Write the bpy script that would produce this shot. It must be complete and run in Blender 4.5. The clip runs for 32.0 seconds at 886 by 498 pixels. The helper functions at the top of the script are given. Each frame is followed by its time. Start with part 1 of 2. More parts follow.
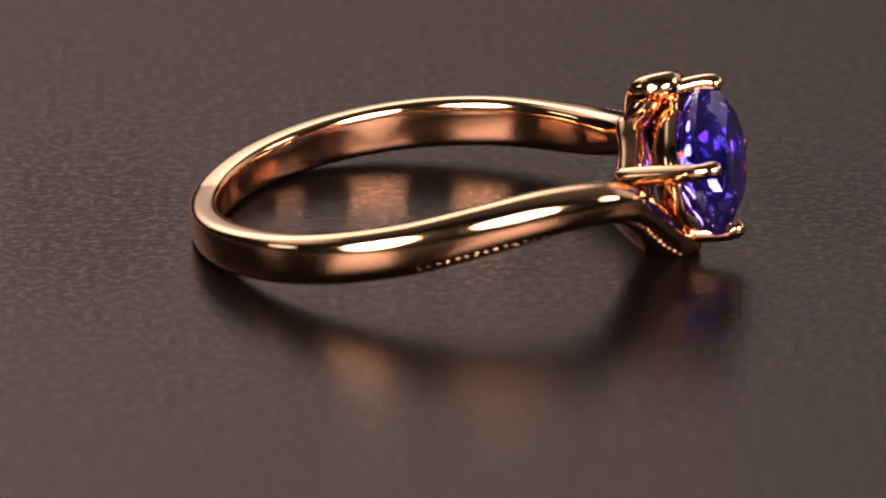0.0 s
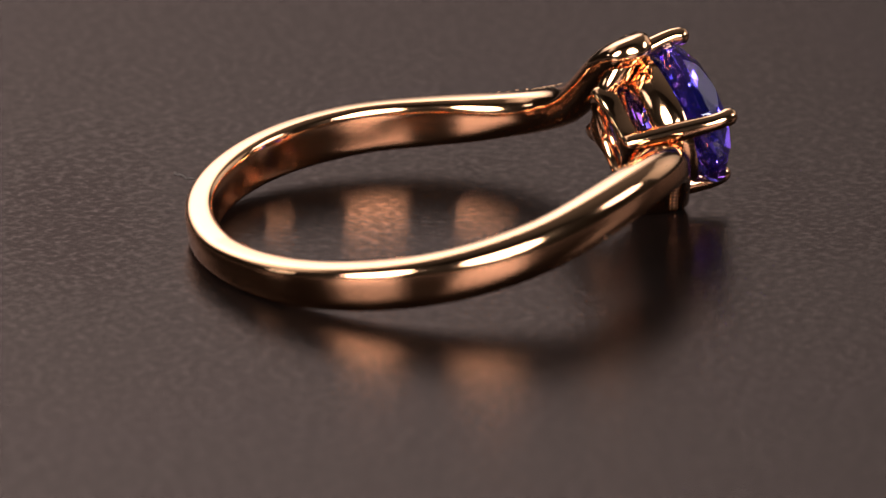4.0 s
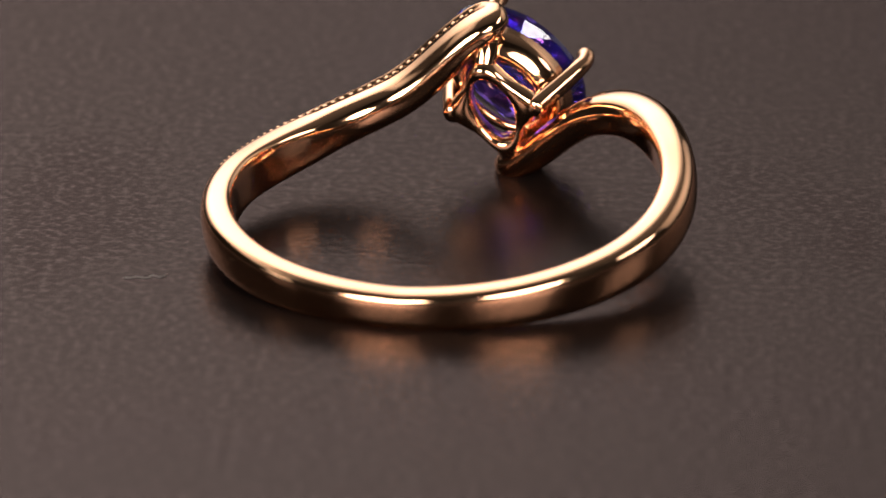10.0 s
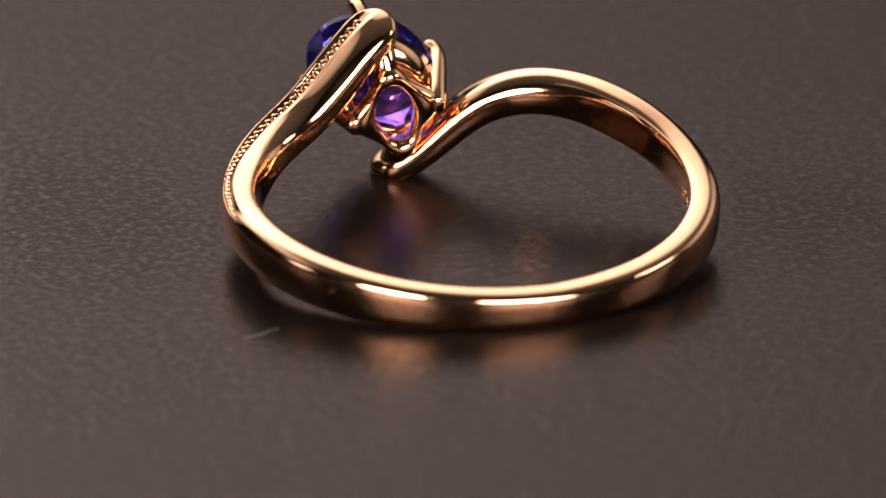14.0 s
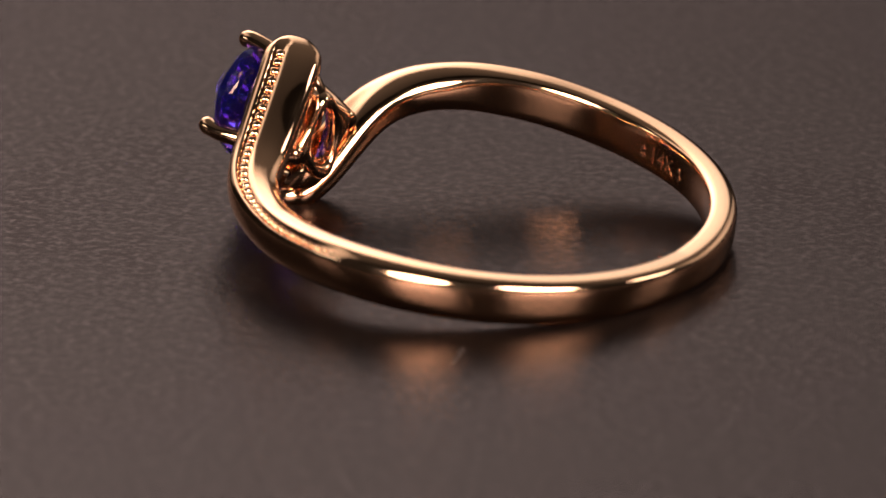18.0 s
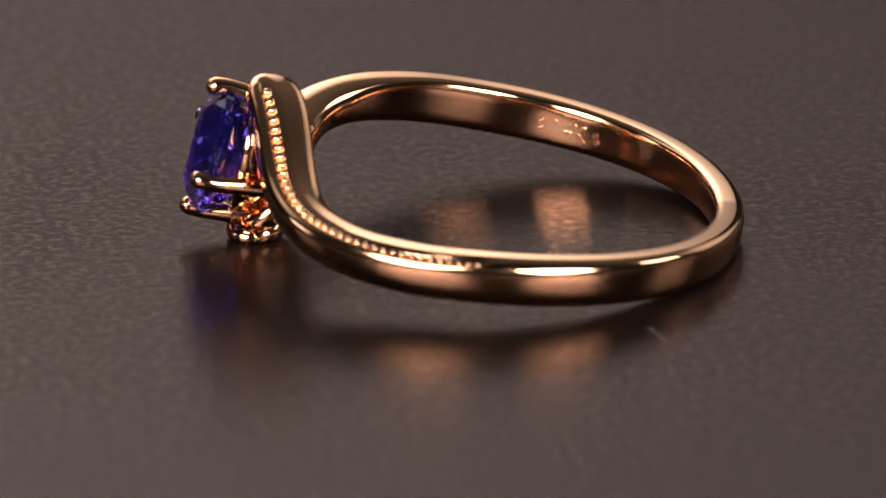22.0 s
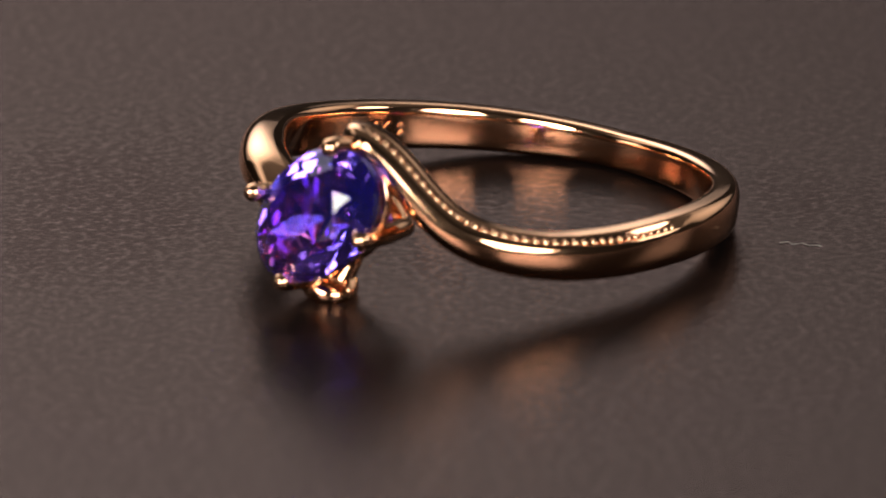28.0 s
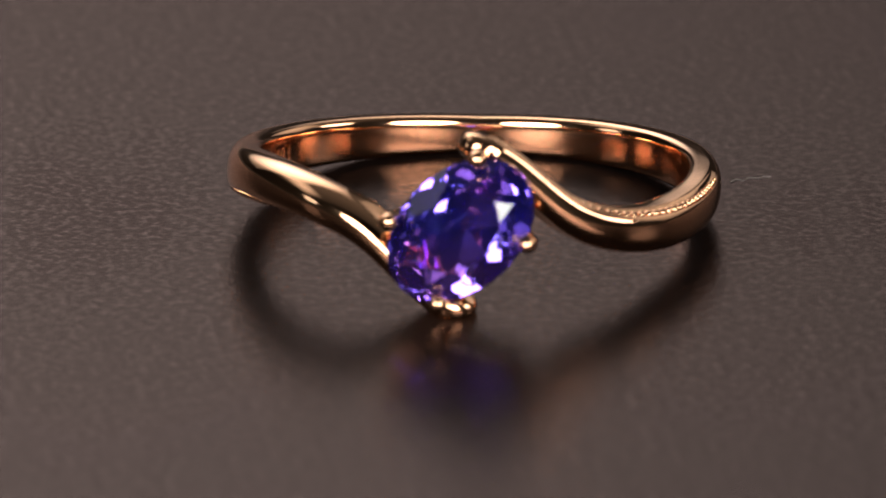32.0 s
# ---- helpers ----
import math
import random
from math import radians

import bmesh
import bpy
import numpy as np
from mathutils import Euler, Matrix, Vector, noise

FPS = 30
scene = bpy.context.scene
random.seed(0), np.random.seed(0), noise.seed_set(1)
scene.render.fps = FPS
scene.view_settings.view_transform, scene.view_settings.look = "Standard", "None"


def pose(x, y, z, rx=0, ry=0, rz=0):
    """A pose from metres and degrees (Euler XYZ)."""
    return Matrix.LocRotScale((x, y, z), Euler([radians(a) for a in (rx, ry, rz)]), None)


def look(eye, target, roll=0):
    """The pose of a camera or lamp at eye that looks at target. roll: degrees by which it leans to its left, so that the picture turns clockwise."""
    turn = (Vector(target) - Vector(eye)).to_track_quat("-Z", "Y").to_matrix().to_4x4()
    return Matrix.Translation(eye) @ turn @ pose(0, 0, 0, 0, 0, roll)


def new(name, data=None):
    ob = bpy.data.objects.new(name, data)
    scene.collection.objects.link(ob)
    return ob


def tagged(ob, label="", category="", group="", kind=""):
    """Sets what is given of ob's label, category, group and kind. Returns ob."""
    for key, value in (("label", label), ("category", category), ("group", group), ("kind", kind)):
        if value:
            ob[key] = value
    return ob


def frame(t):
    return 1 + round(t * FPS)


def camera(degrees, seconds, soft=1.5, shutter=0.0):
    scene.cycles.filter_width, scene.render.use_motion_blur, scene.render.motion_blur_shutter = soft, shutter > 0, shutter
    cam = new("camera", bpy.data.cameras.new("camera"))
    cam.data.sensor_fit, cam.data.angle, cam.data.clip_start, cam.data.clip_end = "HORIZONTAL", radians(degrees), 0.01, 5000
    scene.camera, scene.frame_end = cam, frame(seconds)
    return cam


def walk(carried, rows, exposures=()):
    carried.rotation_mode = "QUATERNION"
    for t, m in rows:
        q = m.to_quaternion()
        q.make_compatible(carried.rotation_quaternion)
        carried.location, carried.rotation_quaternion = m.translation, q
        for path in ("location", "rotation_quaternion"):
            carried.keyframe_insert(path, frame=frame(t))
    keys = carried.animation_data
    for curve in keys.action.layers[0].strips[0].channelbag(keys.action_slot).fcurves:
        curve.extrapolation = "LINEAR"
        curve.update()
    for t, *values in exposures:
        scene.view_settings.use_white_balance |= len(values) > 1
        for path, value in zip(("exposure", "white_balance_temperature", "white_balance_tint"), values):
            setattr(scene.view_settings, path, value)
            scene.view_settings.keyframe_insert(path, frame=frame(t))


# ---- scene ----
import itertools

MM = 0.001

# The ring lies on a turning mat before a camera that stands still.
cam = camera(4.9879, 32.0, soft=1.4)
EYE = Vector((0.0, -0.39774, 0.14399))
AIM = Vector((-0.002200, 0.939907, -0.341430))
STAND = look(EYE, EYE + AIM * 0.28, -0.312)
cam.data.dof.use_dof, cam.data.dof.focus_distance, cam.data.dof.aperture_fstop = True, 0.425, 66.0
walk(cam, [(0.0, STAND), (32.0, STAND)])
TURN = 8.693  # degrees a second, counter-clockwise from above

# ---------------------------------------------------------------- light
world = bpy.data.worlds.new("studio")
world.use_nodes = True
world.node_tree.nodes["Background"].inputs[0].default_value = (0.9, 0.85, 0.8, 1)
world.node_tree.nodes["Background"].inputs[1].default_value = 0.02
scene.world = world
scene.view_settings.exposure = 0.0


def softbox(name, azimuth, height, distance, width, tall, watts, colour=(1.0, 0.92, 0.84), edge=1.0, heart=0.5, reach=0.62, aim=(0, 0, 0.004)):
    """A rectangular studio lamp; azimuth in degrees from the camera's side, positive to the right. edge: how bright its rim is beside its hottest place, heart: how high up that lies, reach: how far it fades."""
    data = bpy.data.lights.new(name, "AREA")
    data.shape, data.size, data.size_y, data.energy, data.color = "RECTANGLE", width, tall, watts, colour
    if edge < 1:
        data.use_nodes = True
        nt = data.node_tree
        where = nt.nodes.new("ShaderNodeNewGeometry")
        off = nt.nodes.new("ShaderNodeVectorMath")
        off.operation = "DISTANCE"
        off.inputs[1].default_value = (0.5, heart, 0.0)
        fall = nt.nodes.new("ShaderNodeMapRange")
        fall.interpolation_type = "SMOOTHSTEP"
        fall.inputs["From Min"].default_value = 0.05
        fall.inputs["From Max"].default_value = reach
        fall.inputs["To Min"].default_value = 1.6
        fall.inputs["To Max"].default_value = 1.6 * edge
        nt.links.new(where.outputs["Parametric"], off.inputs[0])
        nt.links.new(off.outputs["Value"], fall.inputs["Value"])
        nt.links.new(fall.outputs["Result"], nt.nodes["Emission"].inputs["Strength"])
    ob = new(name, data)
    a = radians(azimuth)
    e = radians(height)
    ob.matrix_world = look(Vector((math.sin(a) * math.cos(e), -math.cos(a) * math.cos(e), math.sin(e))) * distance + Vector(aim), aim)
    return ob


softbox("back_softbox", 198, 33, 0.80, 0.90, 0.70, 4.1, (1.0, 0.92, 0.87), 0.06, reach=0.60)
for name, azimuth, height, width, tall, watts in (("front_lamp", -31, 22, 0.32, 0.29, 3.5), ("front_lamp", 28, 23, 0.38, 0.27, 3.7), ("side_lamp", -80, 16, 0.16, 0.10, 0.10), ("side_lamp", 90, 26, 0.24, 0.17, 0.55)):
    lamp = softbox(name, azimuth, height, 0.60, width, tall, watts, (1.0, 0.95, 0.90))
    lamp.data.shape = "ELLIPSE"
softbox("high_softbox", -112, 44, 0.60, 0.45, 0.26, 0.20, (1.0, 0.92, 0.86), 0.25)
softbox("side_softbox", 132, 20, 0.70, 0.56, 0.36, 0.3, (1.0, 0.90, 0.82), 0.4)
top = softbox("overhead_softbox", 0, 90, 0.45, 1.7, 1.3, 0.5, (1.0, 0.92, 0.86), 0.2)
top.matrix_world = pose(0, 0.46, 0.45)


# ---------------------------------------------------------------- materials
def shader(name):
    m = bpy.data.materials.new(name)
    m.use_nodes = True
    nt = m.node_tree
    return m, nt, nt.nodes["Principled BSDF"]


def node(nt, kind, **values):
    n = nt.nodes.new(kind)
    for k, v in values.items():
        n.inputs[k].default_value = v
    return n


def make_gold(name, colour, rough):
    m, nt, b = shader(name)
    b.inputs["Base Color"].default_value = (*colour, 1)
    b.inputs["Metallic"].default_value = 1.0
    tc = nt.nodes.new("ShaderNodeTexCoord")
    big = node(nt, "ShaderNodeTexNoise", Scale=900.0, Detail=3.0)
    fine = node(nt, "ShaderNodeTexNoise", Scale=9000.0, Detail=2.0)
    nt.links.new(tc.outputs["Object"], big.inputs["Vector"])
    nt.links.new(tc.outputs["Object"], fine.inputs["Vector"])
    rng = node(nt, "ShaderNodeMapRange")
    rng.inputs["To Min"].default_value = rough * 0.7
    rng.inputs["To Max"].default_value = rough * 1.4
    nt.links.new(big.outputs["Fac"], rng.inputs["Value"])
    nt.links.new(rng.outputs["Result"], b.inputs["Roughness"])
    bump = node(nt, "ShaderNodeBump", Strength=0.03, Distance=0.00002)
    nt.links.new(fine.outputs["Fac"], bump.inputs["Height"])
    nt.links.new(bump.outputs["Normal"], b.inputs["Normal"])
    return m


GOLD = make_gold("rose_gold", (0.90, 0.52, 0.305), 0.095)
STAMP = make_gold("stamped_gold", (0.91, 0.56, 0.36), 0.24)


def make_gem():
    """A stone that shows blue one way and violet another, in soft zones."""
    m, nt, b = shader("violet_gem")
    tc = nt.nodes.new("ShaderNodeTexCoord")
    zone = node(nt, "ShaderNodeTexNoise", Scale=260.0, Detail=1.0)
    nt.links.new(tc.outputs["Object"], zone.inputs["Vector"])
    ramp = nt.nodes.new("ShaderNodeValToRGB")
    ramp.color_ramp.elements[0].position, ramp.color_ramp.elements[0].color = 0.40, (0.085, 0.09, 0.96, 1)
    ramp.color_ramp.elements[1].position, ramp.color_ramp.elements[1].color = 0.66, (0.48, 0.20, 0.96, 1)
    nt.links.new(zone.outputs["Fac"], ramp.inputs["Fac"])
    nt.links.new(ramp.outputs["Color"], b.inputs["Base Color"])
    b.inputs["Roughness"].default_value = 0.0
    b.inputs["IOR"].default_value = 1.69
    b.inputs["Transmission Weight"].default_value = 0.975
    return m


GEM = make_gem()


def make_mat():
    """Dyed leatherette: a dull dark ground under a tinted finish, varied with the grain to imitate glints on its bumps.
    """
    m, nt, b = shader("dark_leatherette")
    nt.nodes.remove(b)
    tc = nt.nodes.new("ShaderNodeTexCoord")
    stain = node(nt, "ShaderNodeTexNoise", Scale=90.0, Detail=4.0)
    pebble = node(nt, "ShaderNodeTexNoise", Scale=2500.0, Detail=4.0, Roughness=0.62)
    patch = node(nt, "ShaderNodeTexNoise", Scale=420.0, Detail=2.0)
    for n in (stain, pebble, patch):
        nt.links.new(tc.outputs["Object"], n.inputs["Vector"])
    ramp = nt.nodes.new("ShaderNodeValToRGB")
    ramp.color_ramp.elements[0].color = (0.0022, 0.0015, 0.0013, 1)
    ramp.color_ramp.elements[1].color = (0.0040, 0.0027, 0.0024, 1)
    nt.links.new(stain.outputs["Fac"], ramp.inputs["Fac"])
    dull = nt.nodes.new("ShaderNodeBsdfDiffuse")
    nt.links.new(ramp.outputs["Color"], dull.inputs["Color"])
    gloss = nt.nodes.new("ShaderNodeBsdfGlossy")
    gloss.inputs["Color"].default_value = (1.0, 0.79, 0.755, 1)
    shine = node(nt, "ShaderNodeMapRange")
    shine.inputs["To Min"].default_value = 0.22
    shine.inputs["To Max"].default_value = 0.27
    nt.links.new(patch.outputs["Fac"], shine.inputs["Value"])
    nt.links.new(shine.outputs["Result"], gloss.inputs["Roughness"])
    # Glints put into the gloss amount: stronger on the grain's crests, weaker between.
    finish = node(nt, "ShaderNodeMapRange")
    finish.inputs["From Min"].default_value = 0.46
    finish.inputs["From Max"].default_value = 0.74
    finish.inputs["To Min"].default_value = 0.29
    finish.inputs["To Max"].default_value = 0.56
    nt.links.new(pebble.outputs["Fac"], finish.inputs["Value"])
    fresnel = node(nt, "ShaderNodeFresnel", IOR=1.6)
    amount = nt.nodes.new("ShaderNodeMath")
    amount.operation = "MULTIPLY"
    nt.links.new(finish.outputs["Result"], amount.inputs[0])
    nt.links.new(fresnel.outputs["Fac"], amount.inputs[1])
    mix = node(nt, "ShaderNodeMath")
    mix.operation = "MULTIPLY_ADD"
    mix.inputs[1].default_value = 0.15
    nt.links.new(patch.outputs["Fac"], mix.inputs[0])
    nt.links.new(pebble.outputs["Fac"], mix.inputs[2])
    bump = node(nt, "ShaderNodeBump", Strength=0.30, Distance=0.00008)
    nt.links.new(mix.outputs["Value"], bump.inputs["Height"])
    nt.links.new(bump.outputs["Normal"], gloss.inputs["Normal"])
    sheen = nt.nodes.new("ShaderNodeBsdfGlossy")
    sheen.inputs["Color"].default_value = (1.0, 0.79, 0.74, 1)
    sheen.inputs["Roughness"].default_value = 0.50
    nt.links.new(bump.outputs["Normal"], sheen.inputs["Normal"])
    coat = node(nt, "ShaderNodeMixShader", Fac=0.10)
    nt.links.new(gloss.outputs["BSDF"], coat.inputs[1])
    nt.links.new(sheen.outputs["BSDF"], coat.inputs[2])
    both = nt.nodes.new("ShaderNodeMixShader")
    nt.links.new(amount.outputs["Value"], both.inputs["Fac"])
    nt.links.new(dull.outputs["BSDF"], both.inputs[1])
    nt.links.new(coat.outputs["Shader"], both.inputs[2])
    nt.links.new(both.outputs["Shader"], nt.nodes["Material Output"].inputs["Surface"])
    return m


MAT = make_mat()


def plain(name, colour, rough, scale=8.0):
    m, nt, b = shader(name)
    tc = nt.nodes.new("ShaderNodeTexCoord")
    n = node(nt, "ShaderNodeTexNoise", Scale=scale, Detail=5.0)
    nt.links.new(tc.outputs["Object"], n.inputs["Vector"])
    ramp = nt.nodes.new("ShaderNodeValToRGB")
    ramp.color_ramp.elements[0].color = (*[c * 0.85 for c in colour], 1)
    ramp.color_ramp.elements[1].color = (*[c * 1.15 for c in colour], 1)
    nt.links.new(n.outputs["Fac"], ramp.inputs["Fac"])
    nt.links.new(ramp.outputs["Color"], b.inputs["Base Color"])
    b.inputs["Roughness"].default_value = rough
    return m


BLACK = plain("black_cloth", (0.05, 0.043, 0.038), 0.9)
TABLE = plain("dark_table", (0.03, 0.028, 0.026), 0.6)
FIBRE = plain("pale_fibre", (0.155, 0.14, 0.13), 0.8, 4000.0)


# ---------------------------------------------------------------- mesh helpers
def mesh_of(name, bm, material, smooth=True):
    me = bpy.data.meshes.new(name)
    bm.normal_update()
    bm.to_mesh(me)
    bm.free()
    me.materials.append(material)
    for f in me.polygons:
        f.use_smooth = smooth
    return me


def part(name, bm, material, parent, label="", smooth=True):
    ob = new(name, mesh_of(name, bm, material, smooth))
    ob.parent = parent
    if label:
        tagged(ob, label)
    return ob


def hermite(keys, values, x):
    """A smooth curve through the keys."""
    keys, values = np.asarray(keys, float), np.asarray(values, float)
    m = np.gradient(values, keys)
    i = int(np.clip(np.searchsorted(keys, x, side="right") - 1, 0, len(keys) - 2))
    h = keys[i + 1] - keys[i]
    s = (x - keys[i]) / h
    return float((1 + 2 * s) * (1 - s) ** 2 * values[i] + s * (1 - s) ** 2 * h * m[i] + s * s * (3 - 2 * s) * values[i + 1] + s * s * (s - 1) * h * m[i + 1])


def loft(rings, closed=False, caps=True):
    """One skin over rings of points, each ring a closed loop."""
    bm = bmesh.new()
    rows = [[bm.verts.new(p) for p in r] for r in rings]
    n = len(rows[0])
    pairs = list(zip(rows, rows[1:])) + ([(rows[-1], rows[0])] if closed else [])
    for a, b in pairs:
        for i in range(n):
            j = (i + 1) % n
            bm.faces.new((a[i], a[j], b[j], b[i]))
    if caps and not closed:
        bm.faces.new(rows[0][::-1])
        bm.faces.new(rows[-1])
    bmesh.ops.recalc_face_normals(bm, faces=bm.faces)
    return bm


def tube(points, radii, n=16, squash=1.0):
    """A round bar through points, with a radius at each."""
    pts = [Vector(p) for p in points]
    rings, side = [], None
    for i, p in enumerate(pts):
        d = (pts[min(i + 1, len(pts) - 1)] - pts[max(i - 1, 0)]).normalized()
        side = (side - d * side.dot(d)).normalized() if side else d.orthogonal().normalized()
        up = d.cross(side)
        rings.append([p + (side * math.cos(a) + up * math.sin(a) * squash) * radii[i] for a in (2 * math.pi * k / n for k in range(n))])
    return loft(rings)


# ---------------------------------------------------------------- setting
def disc(radius, top, thick, n=128, bevel=0.0006):
    prof = [(0.0, top), (radius * 0.5, top), (radius - bevel, top), (radius, top - bevel), (radius, top - thick), (0.0, top - thick)]
    bm = bmesh.new()
    rows = []
    for r, z in prof:
        rows.append([bm.verts.new((0, 0, z))] if r == 0 else [bm.verts.new((r * math.cos(2 * math.pi * k / n), r * math.sin(2 * math.pi * k / n), z)) for k in range(n)])
    for a, b in zip(rows, rows[1:]):
        for k in range(n):
            j = (k + 1) % n
            if len(a) == 1:
                bm.faces.new((a[0], b[k], b[j]))
            elif len(b) == 1:
                bm.faces.new((a[k], b[0], a[j]))
            else:
                bm.faces.new((a[k], b[k], b[j], a[j]))
    bmesh.ops.recalc_face_normals(bm, faces=bm.faces)
    return bm


def box(x0, x1, y0, y1, z0, z1):
    bm = bmesh.new()
    bmesh.ops.create_cube(bm, size=1, matrix=Matrix.Translation(((x0 + x1) / 2, (y0 + y1) / 2, (z0 + z1) / 2)) @ Matrix.Diagonal((x1 - x0, y1 - y0, z1 - z0, 1)))
    return bm


def structure(name, bm, material, label):
    return tagged(new(name, mesh_of(name, bm, material, False)), label, kind="structure")


structure("ground", box(-1.4, 1.4, -1.4, 1.4, -0.05, -0.012), TABLE, "dark studio table top under the turning mat")
structure("wall_north", box(-1.4, 1.4, 1.4, 1.45, -0.05, 1.6), BLACK, "plain black cloth studio wall")
structure("wall_south", box(-1.4, 1.4, -1.45, -1.4, -0.05, 1.6), BLACK, "plain black cloth studio wall")
structure("wall_east", box(1.4, 1.45, -1.45, 1.45, -0.05, 1.6), BLACK, "plain black cloth studio wall")
structure("wall_west", box(-1.45, -1.4, -1.45, 1.45, -0.05, 1.6), BLACK, "plain black cloth studio wall")
structure("ceiling", box(-1.45, 1.45, -1.45, 1.45, 1.6, 1.65), BLACK, "plain black studio ceiling")

turntable = tagged(new("turntable"), "round turntable covered with dark brown leatherette", "turntable")
part("mat", disc(0.11, 0.0, 0.002), MAT, turntable, "dark brown grained leatherette mat")
part("plate", disc(0.108, -0.002, 0.010), TABLE, turntable, "dark round turning plate")

# ---------------------------------------------------------------- ring
ring = tagged(new("ring"), "polished rose gold bypass ring with an oval violet-blue stone", "ring")
# The band in the ring's own space: x towards the stone, z along the finger; half of it, the other half is it turned about x.
LIE = Matrix.Translation((-0.80, 0.48, 2.235)) @ Euler((radians(0.1), radians(-8.17), radians(-9.9)), "XYZ").to_matrix().to_4x4()
FLIP = Matrix.Rotation(math.pi, 4, "X")
TH = [0, 8, 16, 25, 36, 50, 68, 90, 115, 145, 180]
RAD = [9.6, 9.15, 9.05, 9.15, 9.33, 9.28, 9.3, 9.53, 9.88, 10.12, 10.13]
HGT = [3.5, 2.75, 1.55, 0.3, -0.44, -0.81, -0.78, -0.47, -0.22, -0.09, 0.0]
TK = [0, 15, 30, 45, 60, 80, 100, 130, 180]
WID = [1.3, 1.5, 1.68, 1.85, 2.0, 2.1, 2.12, 1.98, 1.56]
THK = [2.5, 2.5, 2.3, 2.05, 1.75, 1.5, 1.45, 1.3, 1.27]
TWK = [0, 14, 28, 42, 60, 95, 130, 180]
TWIST = [12, 7, 0, -5, -6, -4, -1, 0]


def spine(deg):
    a = radians(deg)
    r, h = (sum(w * hermite(TH, keys, deg + d) for d, w in ((-4, 0.2), (-2, 0.2), (0, 0.2), (2, 0.2), (4, 0.2))) if 4 < deg < 176 else hermite(TH, keys, deg) for keys in (RAD, HGT))
    return Vector((r * math.cos(a), r * math.sin(a), h))


def frame_at(deg):
    """Middle, outward and crosswise directions, width and thickness of the band."""
    p = spine(deg)
    d = (spine(deg + 0.5) - spine(deg - 0.5)).normalized() if deg < 179.4 else Vector((0, -1, 0.005)).normalized()
    a = radians(deg)
    out = Vector((math.cos(a), math.sin(a), 0))
    out = (out - d * out.dot(d)).normalized()
    up = out.cross(d)
    w = radians(hermite(TWK, TWIST, deg))
    out, up = out * math.cos(w) + up * math.sin(w), up * math.cos(w) - out * math.sin(w)
    tip = math.sqrt(max(1 - ((5.5 - min(deg, 5.5)) / 7.1) ** 2, 0.02))
    return p, out, up, hermite(TK, WID, deg) * tip ** 0.6, hermite(TK, THK, deg) * tip


def rise(a, b, x):
    t = min(max((x - a) / (b - a), 0), 1)
    return t * t * (3 - 2 * t)


def groove(deg):
    """Where the beaded channel runs, from the middle (0) to the outer face (1)."""
    return 0.44 + 0.13 * rise(38, 70, deg)


def section(deg, shrink=1.0, n=80):
    p, out, up, w, t = frame_at(deg)
    cut = rise(96, 78, deg)
    pts = []
    for k in range(n):
        a = 2 * math.pi * k / n
        c, s = math.cos(a), math.sin(a)
        square = c < 0
        top = s > 0
        near = rise(70, 45, deg)
        soft = near if top else 0.0
        hard = 0.0 if top else near
        flat = 0.12 * rise(60, 90, deg) + 1.3 * rise(95, 150, deg)
        c = math.copysign(abs(c) ** (2 / (4.8 - 1.4 * soft - 2.5 * hard if square else 2.2 + 0.7 * soft + flat)), c)
        s = math.copysign(abs(s) ** (2 / (4.6 - 2.1 * soft - 2.5 * hard if square else 2.35 + 0.5 * soft - 0.25 * hard + flat)), s)
        x, z = c * t / 2, s * w / 2
        if top:
            mid = groove(deg) * t / 2
            z -= 0.19 * cut * rise(0.5, 5, deg) * math.exp(-(((x - mid) / (0.15 + 0.10 * rise(70, 30, deg))) ** 6))
            z += 0.03 * rise(60, 40, deg) * rise(1, 8, deg) * math.exp(-(((x + 0.16 * t) / (0.26 * t)) ** 2))
        else:
            z += 0.22 * rise(36, 14, deg) * rise(0, 8, deg) * math.exp(-(((x - 0.04 * t) / (0.20 * t)) ** 2))
        pts.append(p + (out * x + up * z) * shrink)
    return pts


def make_band():
    steps = [1.5 + 58.5 * k / 90 for k in range(90)] + [60 + 120 * k / 100 for k in range(101)]
    half = [section(-1.45, 0.5), section(-1.3, 0.9), section(-0.9), section(-0.3), section(0.5)] + [section(d) for d in steps]
    first = [[LIE @ p * MM for p in r] for r in half]
    second = [[LIE @ (FLIP @ r[-k % len(r)]) * MM for k in range(len(r))] for r in half]
    return loft(first + second[::-1][1:])


part("band", make_band(), GOLD, ring)


# ---------------------------------------------------------------- milgrain beads
def bead_mesh():
    """A pillow of metal raised by the beading tool, wider than long."""
    bm = bmesh.new()
    bmesh.ops.create_icosphere(bm, subdivisions=2, radius=0.195 * MM)
    for v in bm.verts:
        x, y, z = v.co / (0.195 * MM)
        soft = 1.0 / max(abs(x) ** 3 + abs(y) ** 3 + abs(z) ** 3, 1e-6) ** (1 / 3)
        v.co = Vector((x * 1.12, y * 0.88, z * 0.85)) * soft * 0.195 * MM
    return mesh_of("bead", bm, GOLD)


BEAD = bead_mesh()


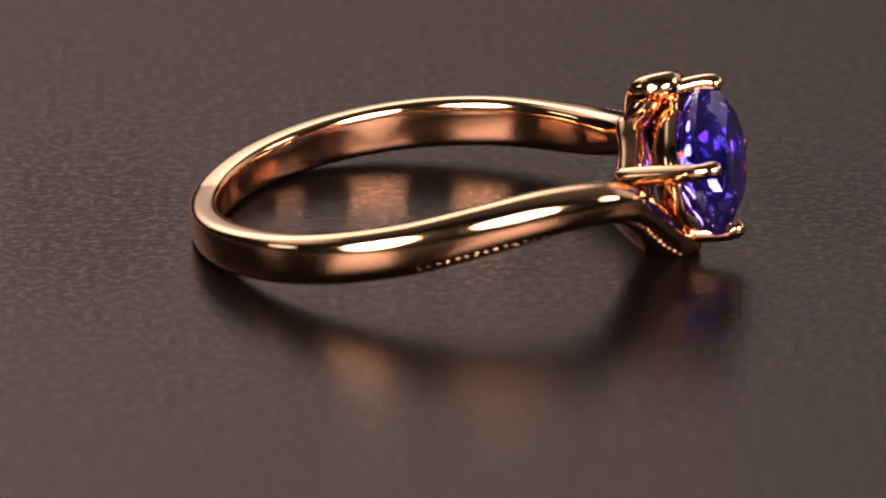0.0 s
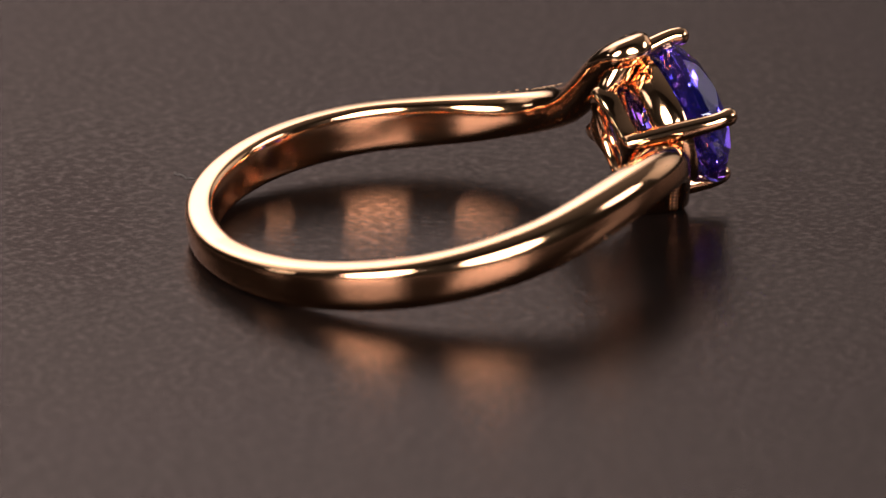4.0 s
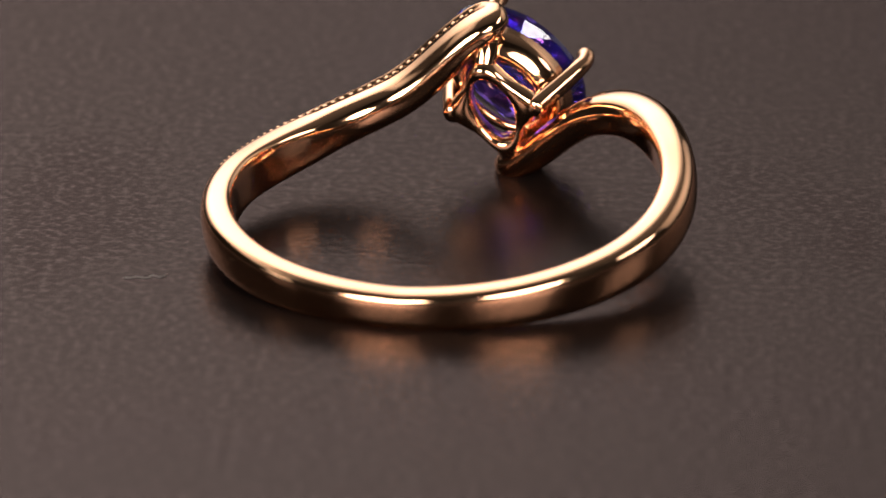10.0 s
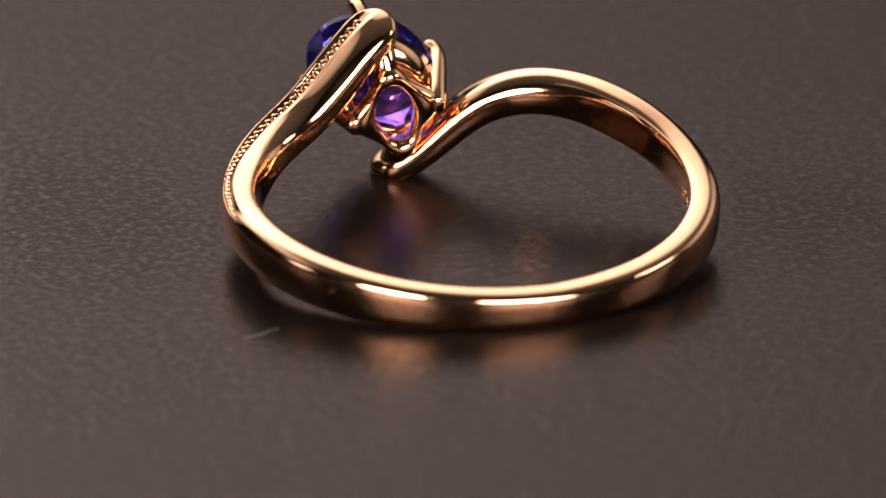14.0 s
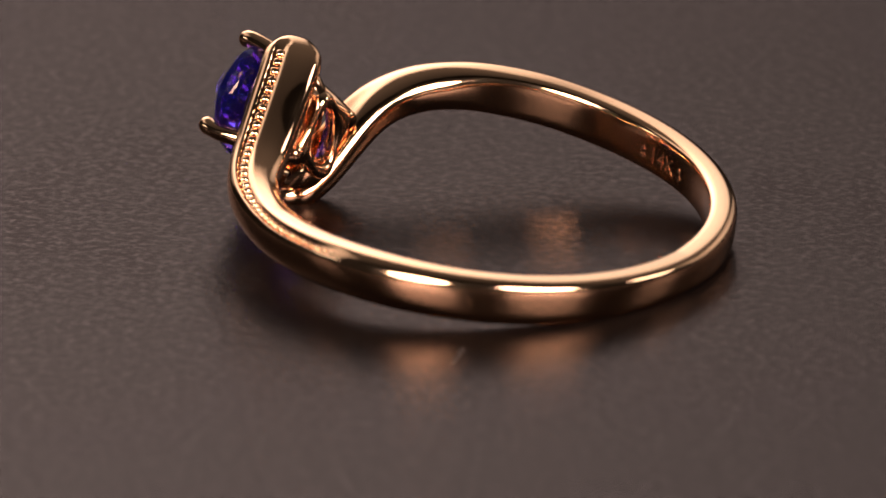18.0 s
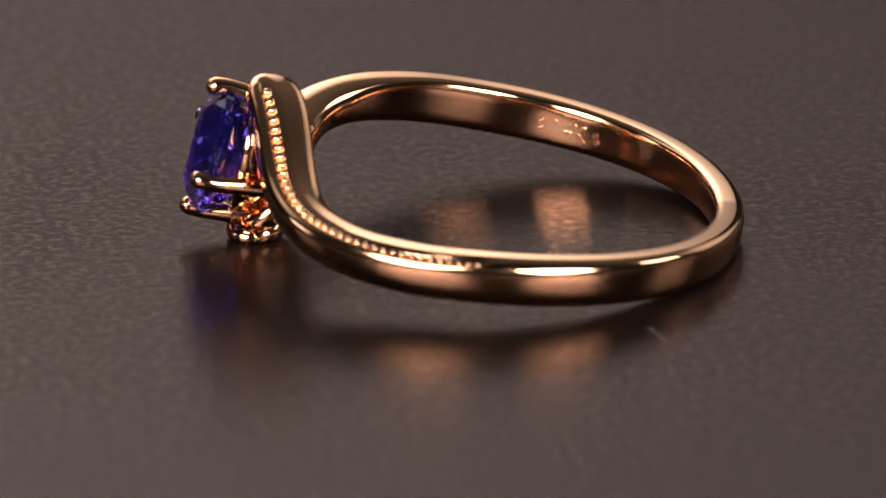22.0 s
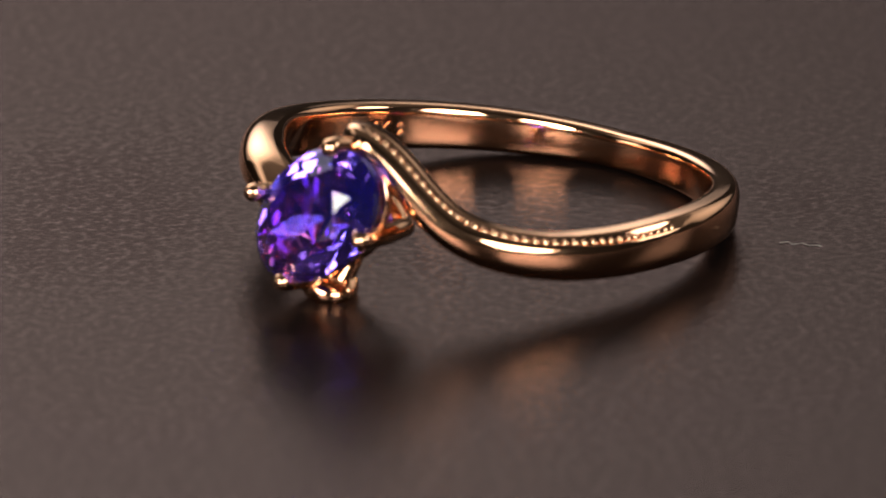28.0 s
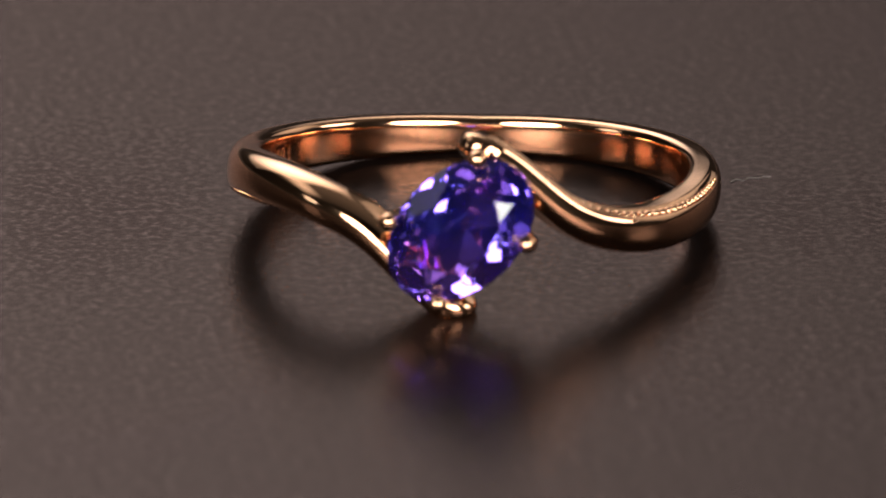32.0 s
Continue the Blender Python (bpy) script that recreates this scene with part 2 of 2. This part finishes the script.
def make_beads(turned):
    deg = 5.0
    while deg < 88.5:
        p, out, up, w, t = frame_at(deg)
        size = 0.70 + 0.30 * rise(88, 40, deg)
        ahead = frame_at(deg + 0.2)[0]
        g, near = groove(deg), rise(70, 45, deg)
        crest = (1 - g ** (2.2 + 0.7 * near)) ** (1 / (2.35 + 0.5 * near))
        q = p + out * (g * t / 2 - 0.06 * rise(70, 30, deg)) + up * (w / 2 * crest - 0.155 - 0.03 * rise(72, 89, deg) - 0.02 * rise(66, 50, deg))
        m = Matrix((out, up.cross(out), up)).transposed().to_4x4()
        m = m @ Matrix.Scale(size, 4)
        m.translation = q
        m = (LIE @ FLIP if turned else LIE) @ m
        m.translation = m.translation * MM
        ob = new("bead", BEAD)
        ob.parent = ring
        ob.matrix_local = m
        deg += 0.2 * (0.25 + 0.18 * size) / (ahead - p).length


make_beads(False)
make_beads(True)

# ---------------------------------------------------------------- head: x along the stone's axis, z up
HEAD = Vector((10.92, -1.82, 4.24))
AXIS = Vector((math.cos(radians(11.8)) * math.cos(radians(-10.3)), math.cos(radians(11.8)) * math.sin(radians(-10.3)), math.sin(radians(11.8))))
SIDE = Vector((0, 0, 1)).cross(AXIS).normalized()
UP = AXIS.cross(SIDE)


def head(x, y, z):
    x = (x + 4.25) * 0.90 - 4.25
    back = min(x + 0.5, 0)
    return (HEAD + AXIS * x + SIDE * (y - 0.065 * back) + UP * (z + 0.022 * back)) * MM


LEAN = radians(44)  # the oval's long axis
LONG, SHORT = 3.40, 2.42


def oval(x, angle, long, short, skew=0.0):
    c, s = long * math.cos(angle), short * math.sin(angle)
    y, z = c * math.cos(LEAN) - s * math.sin(LEAN), c * math.sin(LEAN) + s * math.cos(LEAN)
    return head(x + skew * y - 0.8 * skew * z, y - skew * x, z + 0.8 * skew * x)


SKEW = 0.06  # the stone sits slightly askew


def facets():
    """The flat cuts of an oval brilliant, as planes (normal, distance) over a circle of radius 1; x is the axis."""
    cuts = [((1, 0, 0), 1.20), ((-1, 0, 0), 2.38)]

    def cut(angle, slope, r, x):
        n = np.array((1.0 if slope > 0 else -1.0, abs(slope) * math.cos(angle), abs(slope) * math.sin(angle)))
        cuts.append((tuple(n), n[0] * x + abs(slope) * r))

    for k in range(8):
        a = k * math.pi / 4
        cut(a, 2.55, 1.0, 0.13)
        cut(a + math.pi / 8, 1.55, 0.60 * math.cos(math.pi / 8), 1.20)
        cut(a, -2.36, 1.0, -0.22)
        cut(a + math.pi / 8, -1.75, 0.50, -1.36)
        for side in (-1, 1):
            cut(a + side * math.pi / 16, 3.2, 0.995, 0.16)
            cut(a + side * math.pi / 16, -3.3, 0.995, -0.16)
    for k in range(48):
        a = (k + 0.5) * math.pi / 24
        cuts.append(((0.0, math.cos(a), math.sin(a)), 1.0))
    return cuts


def make_stone():
    cuts = facets()
    normals, reach = np.array([n for n, _ in cuts], float), np.array([d for _, d in cuts])
    trios = np.array(list(itertools.combinations(range(len(cuts)), 3)))
    m = normals[trios]
    good = np.abs(np.linalg.det(m)) > 1e-6
    trios, m = trios[good], m[good]
    corners = np.linalg.solve(m, reach[trios][..., None])[..., 0]
    corners = corners[(corners @ normals.T <= reach + 1e-7).all(axis=1)]
    corners = np.unique(np.round(corners, 6), axis=0)
    bm = bmesh.new()
    verts = [bm.verts.new(oval(x - 0.40, math.atan2(z, y), LONG * math.hypot(y, z), SHORT * math.hypot(y, z), SKEW)) for x, y, z in corners]
    for n, d in zip(normals, reach):
        on = [i for i in range(len(corners)) if abs(corners[i] @ n - d) < 1e-5]
        if len(on) < 3:
            continue
        mid = corners[on].mean(axis=0)
        u = corners[on[0]] - mid
        v = np.cross(n, u)
        on.sort(key=lambda i: math.atan2((corners[i] - mid) @ v / np.linalg.norm(v), (corners[i] - mid) @ u / np.linalg.norm(u)))
        bm.faces.new([verts[i] for i in on])
    bmesh.ops.recalc_face_normals(bm, faces=bm.faces)
    return bm


part("stone", make_stone(), GEM, ring, "oval faceted violet-blue stone", smooth=False)

PRONGS = [(0.72, 2.93), (-2.84, 0.36), (-0.85, -2.93), (2.72, -0.50)]


def make_prong(y, z):
    k = Vector((y, z)).normalized()
    r = Vector((y, z)).length
    if abs(z) > abs(y):  # runs straight back into the end of a shoulder
        prof = [(x, 2.78 + (r * 1.03 - 2.78) * (x + 3.2) / 2.7, w) for x, w in ((-3.5, 0.34), (-3.2, 0.42), (-2.4, 0.44), (-1.6, 0.42), (-1.0, 0.39), (-0.5, 0.36))]
    else:
        prof = [(-4.45, 1.72, 0.38)] + [(x, 1.80 + (r * 1.03 - 1.80) * (x + 4.2) / 3.7, w) for x, w in ((-4.2, 0.44), (-3.2, 0.45), (-2.0, 0.43), (-1.2, 0.40), (-0.5, 0.36))]
    prof += [(-0.1, r * 1.035, 0.35), (0.2, r * 1.015, 0.385), (0.40, r * 0.99, 0.37), (0.54, r * 0.975, 0.30), (0.63, r * 0.965, 0.19), (0.66, r * 0.96, 0.07)]
    return tube([head(x, k.x * q, k.y * q) for x, q, _ in prof], [w * MM for _, _, w in prof], 18)


for y, z in PRONGS:
    part("prong", make_prong(y, z), GOLD, ring)


def make_seat():
    """The broad oval strip on which the stone sits, dipping between the prongs."""
    rings = []
    for i in range(96):
        a = 2 * math.pi * i / 96
        wave = 0.04 * math.cos(4 * (a - radians(28)))
        x0, x1 = -2.75 - wave, -1.50 + 0.5 * wave
        prof = ((x0, 0.56, 0.02), (x0 - 0.06, 0.58, 0.2), (x0, 0.60, 0.38), ((x0 + x1) / 2, 0.70, 0.46), (x1, 0.84, 0.34), (x1 + 0.06, 0.84, 0.20), (x1, 0.84, 0.04), ((x0 + x1) / 2, 0.68, 0.0))
        rings.append([oval(x, a, LONG * k + d - 0.15, SHORT * k + d - 0.15) for x, k, d in prof])
    return loft(rings, closed=True)


def power(v, p):
    return math.copysign(abs(v) ** p, v)


def corner(angle):
    """How near an angle round the axis lies to a prong, 0 to 1."""
    best = 0.0
    for y, z in PRONGS:
        d = (angle - math.atan2(z, y) + math.pi) % (2 * math.pi) - math.pi
        best = max(best, (1.5 if abs(z) > abs(y) else 1.0) * math.exp(-((d / 0.42) ** 2)))
    return best


def make_base():
    """The back plate: four rounded corners under the prongs, an oval hole in the middle."""
    rings = []
    for i in range(120):
        a = 2 * math.pi * i / 120
        lean = a - radians(70)
        ri = 1.0 / math.sqrt((math.cos(lean) / 1.45) ** 2 + (math.sin(lean) / 0.82) ** 2)
        ro = max(1.50 + 0.50 * corner(a), ri + 0.42)
        wave = 0.10 * corner(a)
        mid, half = (ri + ro) / 2, (ro - ri) / 2
        prof = [(-4.0 - 0.48 * power(math.cos(u), 0.8) - wave * max(math.cos(u), 0), mid - half * power(math.sin(u), 0.8)) for u in (2 * math.pi * (k + 0.5) / 16 for k in range(16))]
        rings.append([head(x, math.cos(a) * r, math.sin(a) * r) for x, r in prof])
    return loft(rings, closed=True)


def make_bridge(turned):
    """The solder joint between a shoulder's end and the back plate."""
    y, z = PRONGS[2 if turned else 0]
    k = Vector((y, z)).normalized() * 1.72
    end = (LIE @ FLIP if turned else LIE) @ spine(3.0) * MM
    plate = head(-4.0, k.x, k.y)
    pts = [end.lerp(plate, f) for f in (-0.15, 0.0, 0.3, 0.6, 0.9, 1.1)]
    return tube(pts, [r * MM for r in ((0.35, 0.5, 0.58, 0.6, 0.56, 0.3) if turned else (0.25, 0.46, 0.56, 0.56, 0.50, 0.3))], 24)


for turned in (False, True):
    part("bridge", make_bridge(turned), GOLD, ring)
part("seat_rail", make_seat(), GOLD, ring)
part("base_plate", make_base(), GOLD, ring)


# ---------------------------------------------------------------- stamp inside the band
def make_stamp():
    data = bpy.data.curves.new("stamp", "FONT")
    data.body, data.size, data.extrude, data.align_x, data.align_y = "14K", 1.0, 0.03, "CENTER", "CENTER"
    tmp = new("stamp", data)
    bpy.context.view_layer.update()
    me = tmp.to_mesh()
    bm = bmesh.new()
    bm.from_mesh(me)
    tmp.to_mesh_clear()
    bpy.data.objects.remove(tmp)
    for x in (-1.22, 1.22):
        for dx, dy in ((0, 0.16), (0.06, -0.16)):
            g = bmesh.ops.create_cube(bm, size=1, matrix=Matrix.Translation((x + dx, dy, 0)) @ Matrix.Rotation(0.6, 4, "Z") @ Matrix.Diagonal((0.26, 0.2, 0.06, 1)))
    for v in bm.verts:
        deg = STAMP_AT + math.degrees(v.co.x / 9.2)
        p, out, up, w, t = frame_at(deg)
        v.co = LIE @ (FLIP @ (p - out * (t / 2 - 0.01 + v.co.z) - up * (v.co.y - 0.1))) * MM
    return bm


STAMP_AT = 113.6
part("stamp", make_stamp(), STAMP, ring, "small stamped purity mark", smooth=False)


# ---------------------------------------------------------------- dust on the mat
lint = tagged(new("lint_fibre", mesh_of("lint_fibre", tube([Vector((x, y, 0.03)) * MM for x, y in ((-5.05, 12.05), (-5.35, 12.35), (-5.1, 12.6), (-5.45, 12.9), (-5.3, 13.3), (-5.5, 13.55), (-5.4, 13.8))], [0.014 * MM] * 7, 8), FIBRE)), "tiny pale curled lint fibre lying on the mat", "lint")


# ---------------------------------------------------------------- movement
def motions():
    for thing in (turntable, ring, lint):
        walk(thing, [(t * 0.5, pose(0, 0, 0, 0, 0, TURN * t * 0.5)) for t in range(65)])


motions()
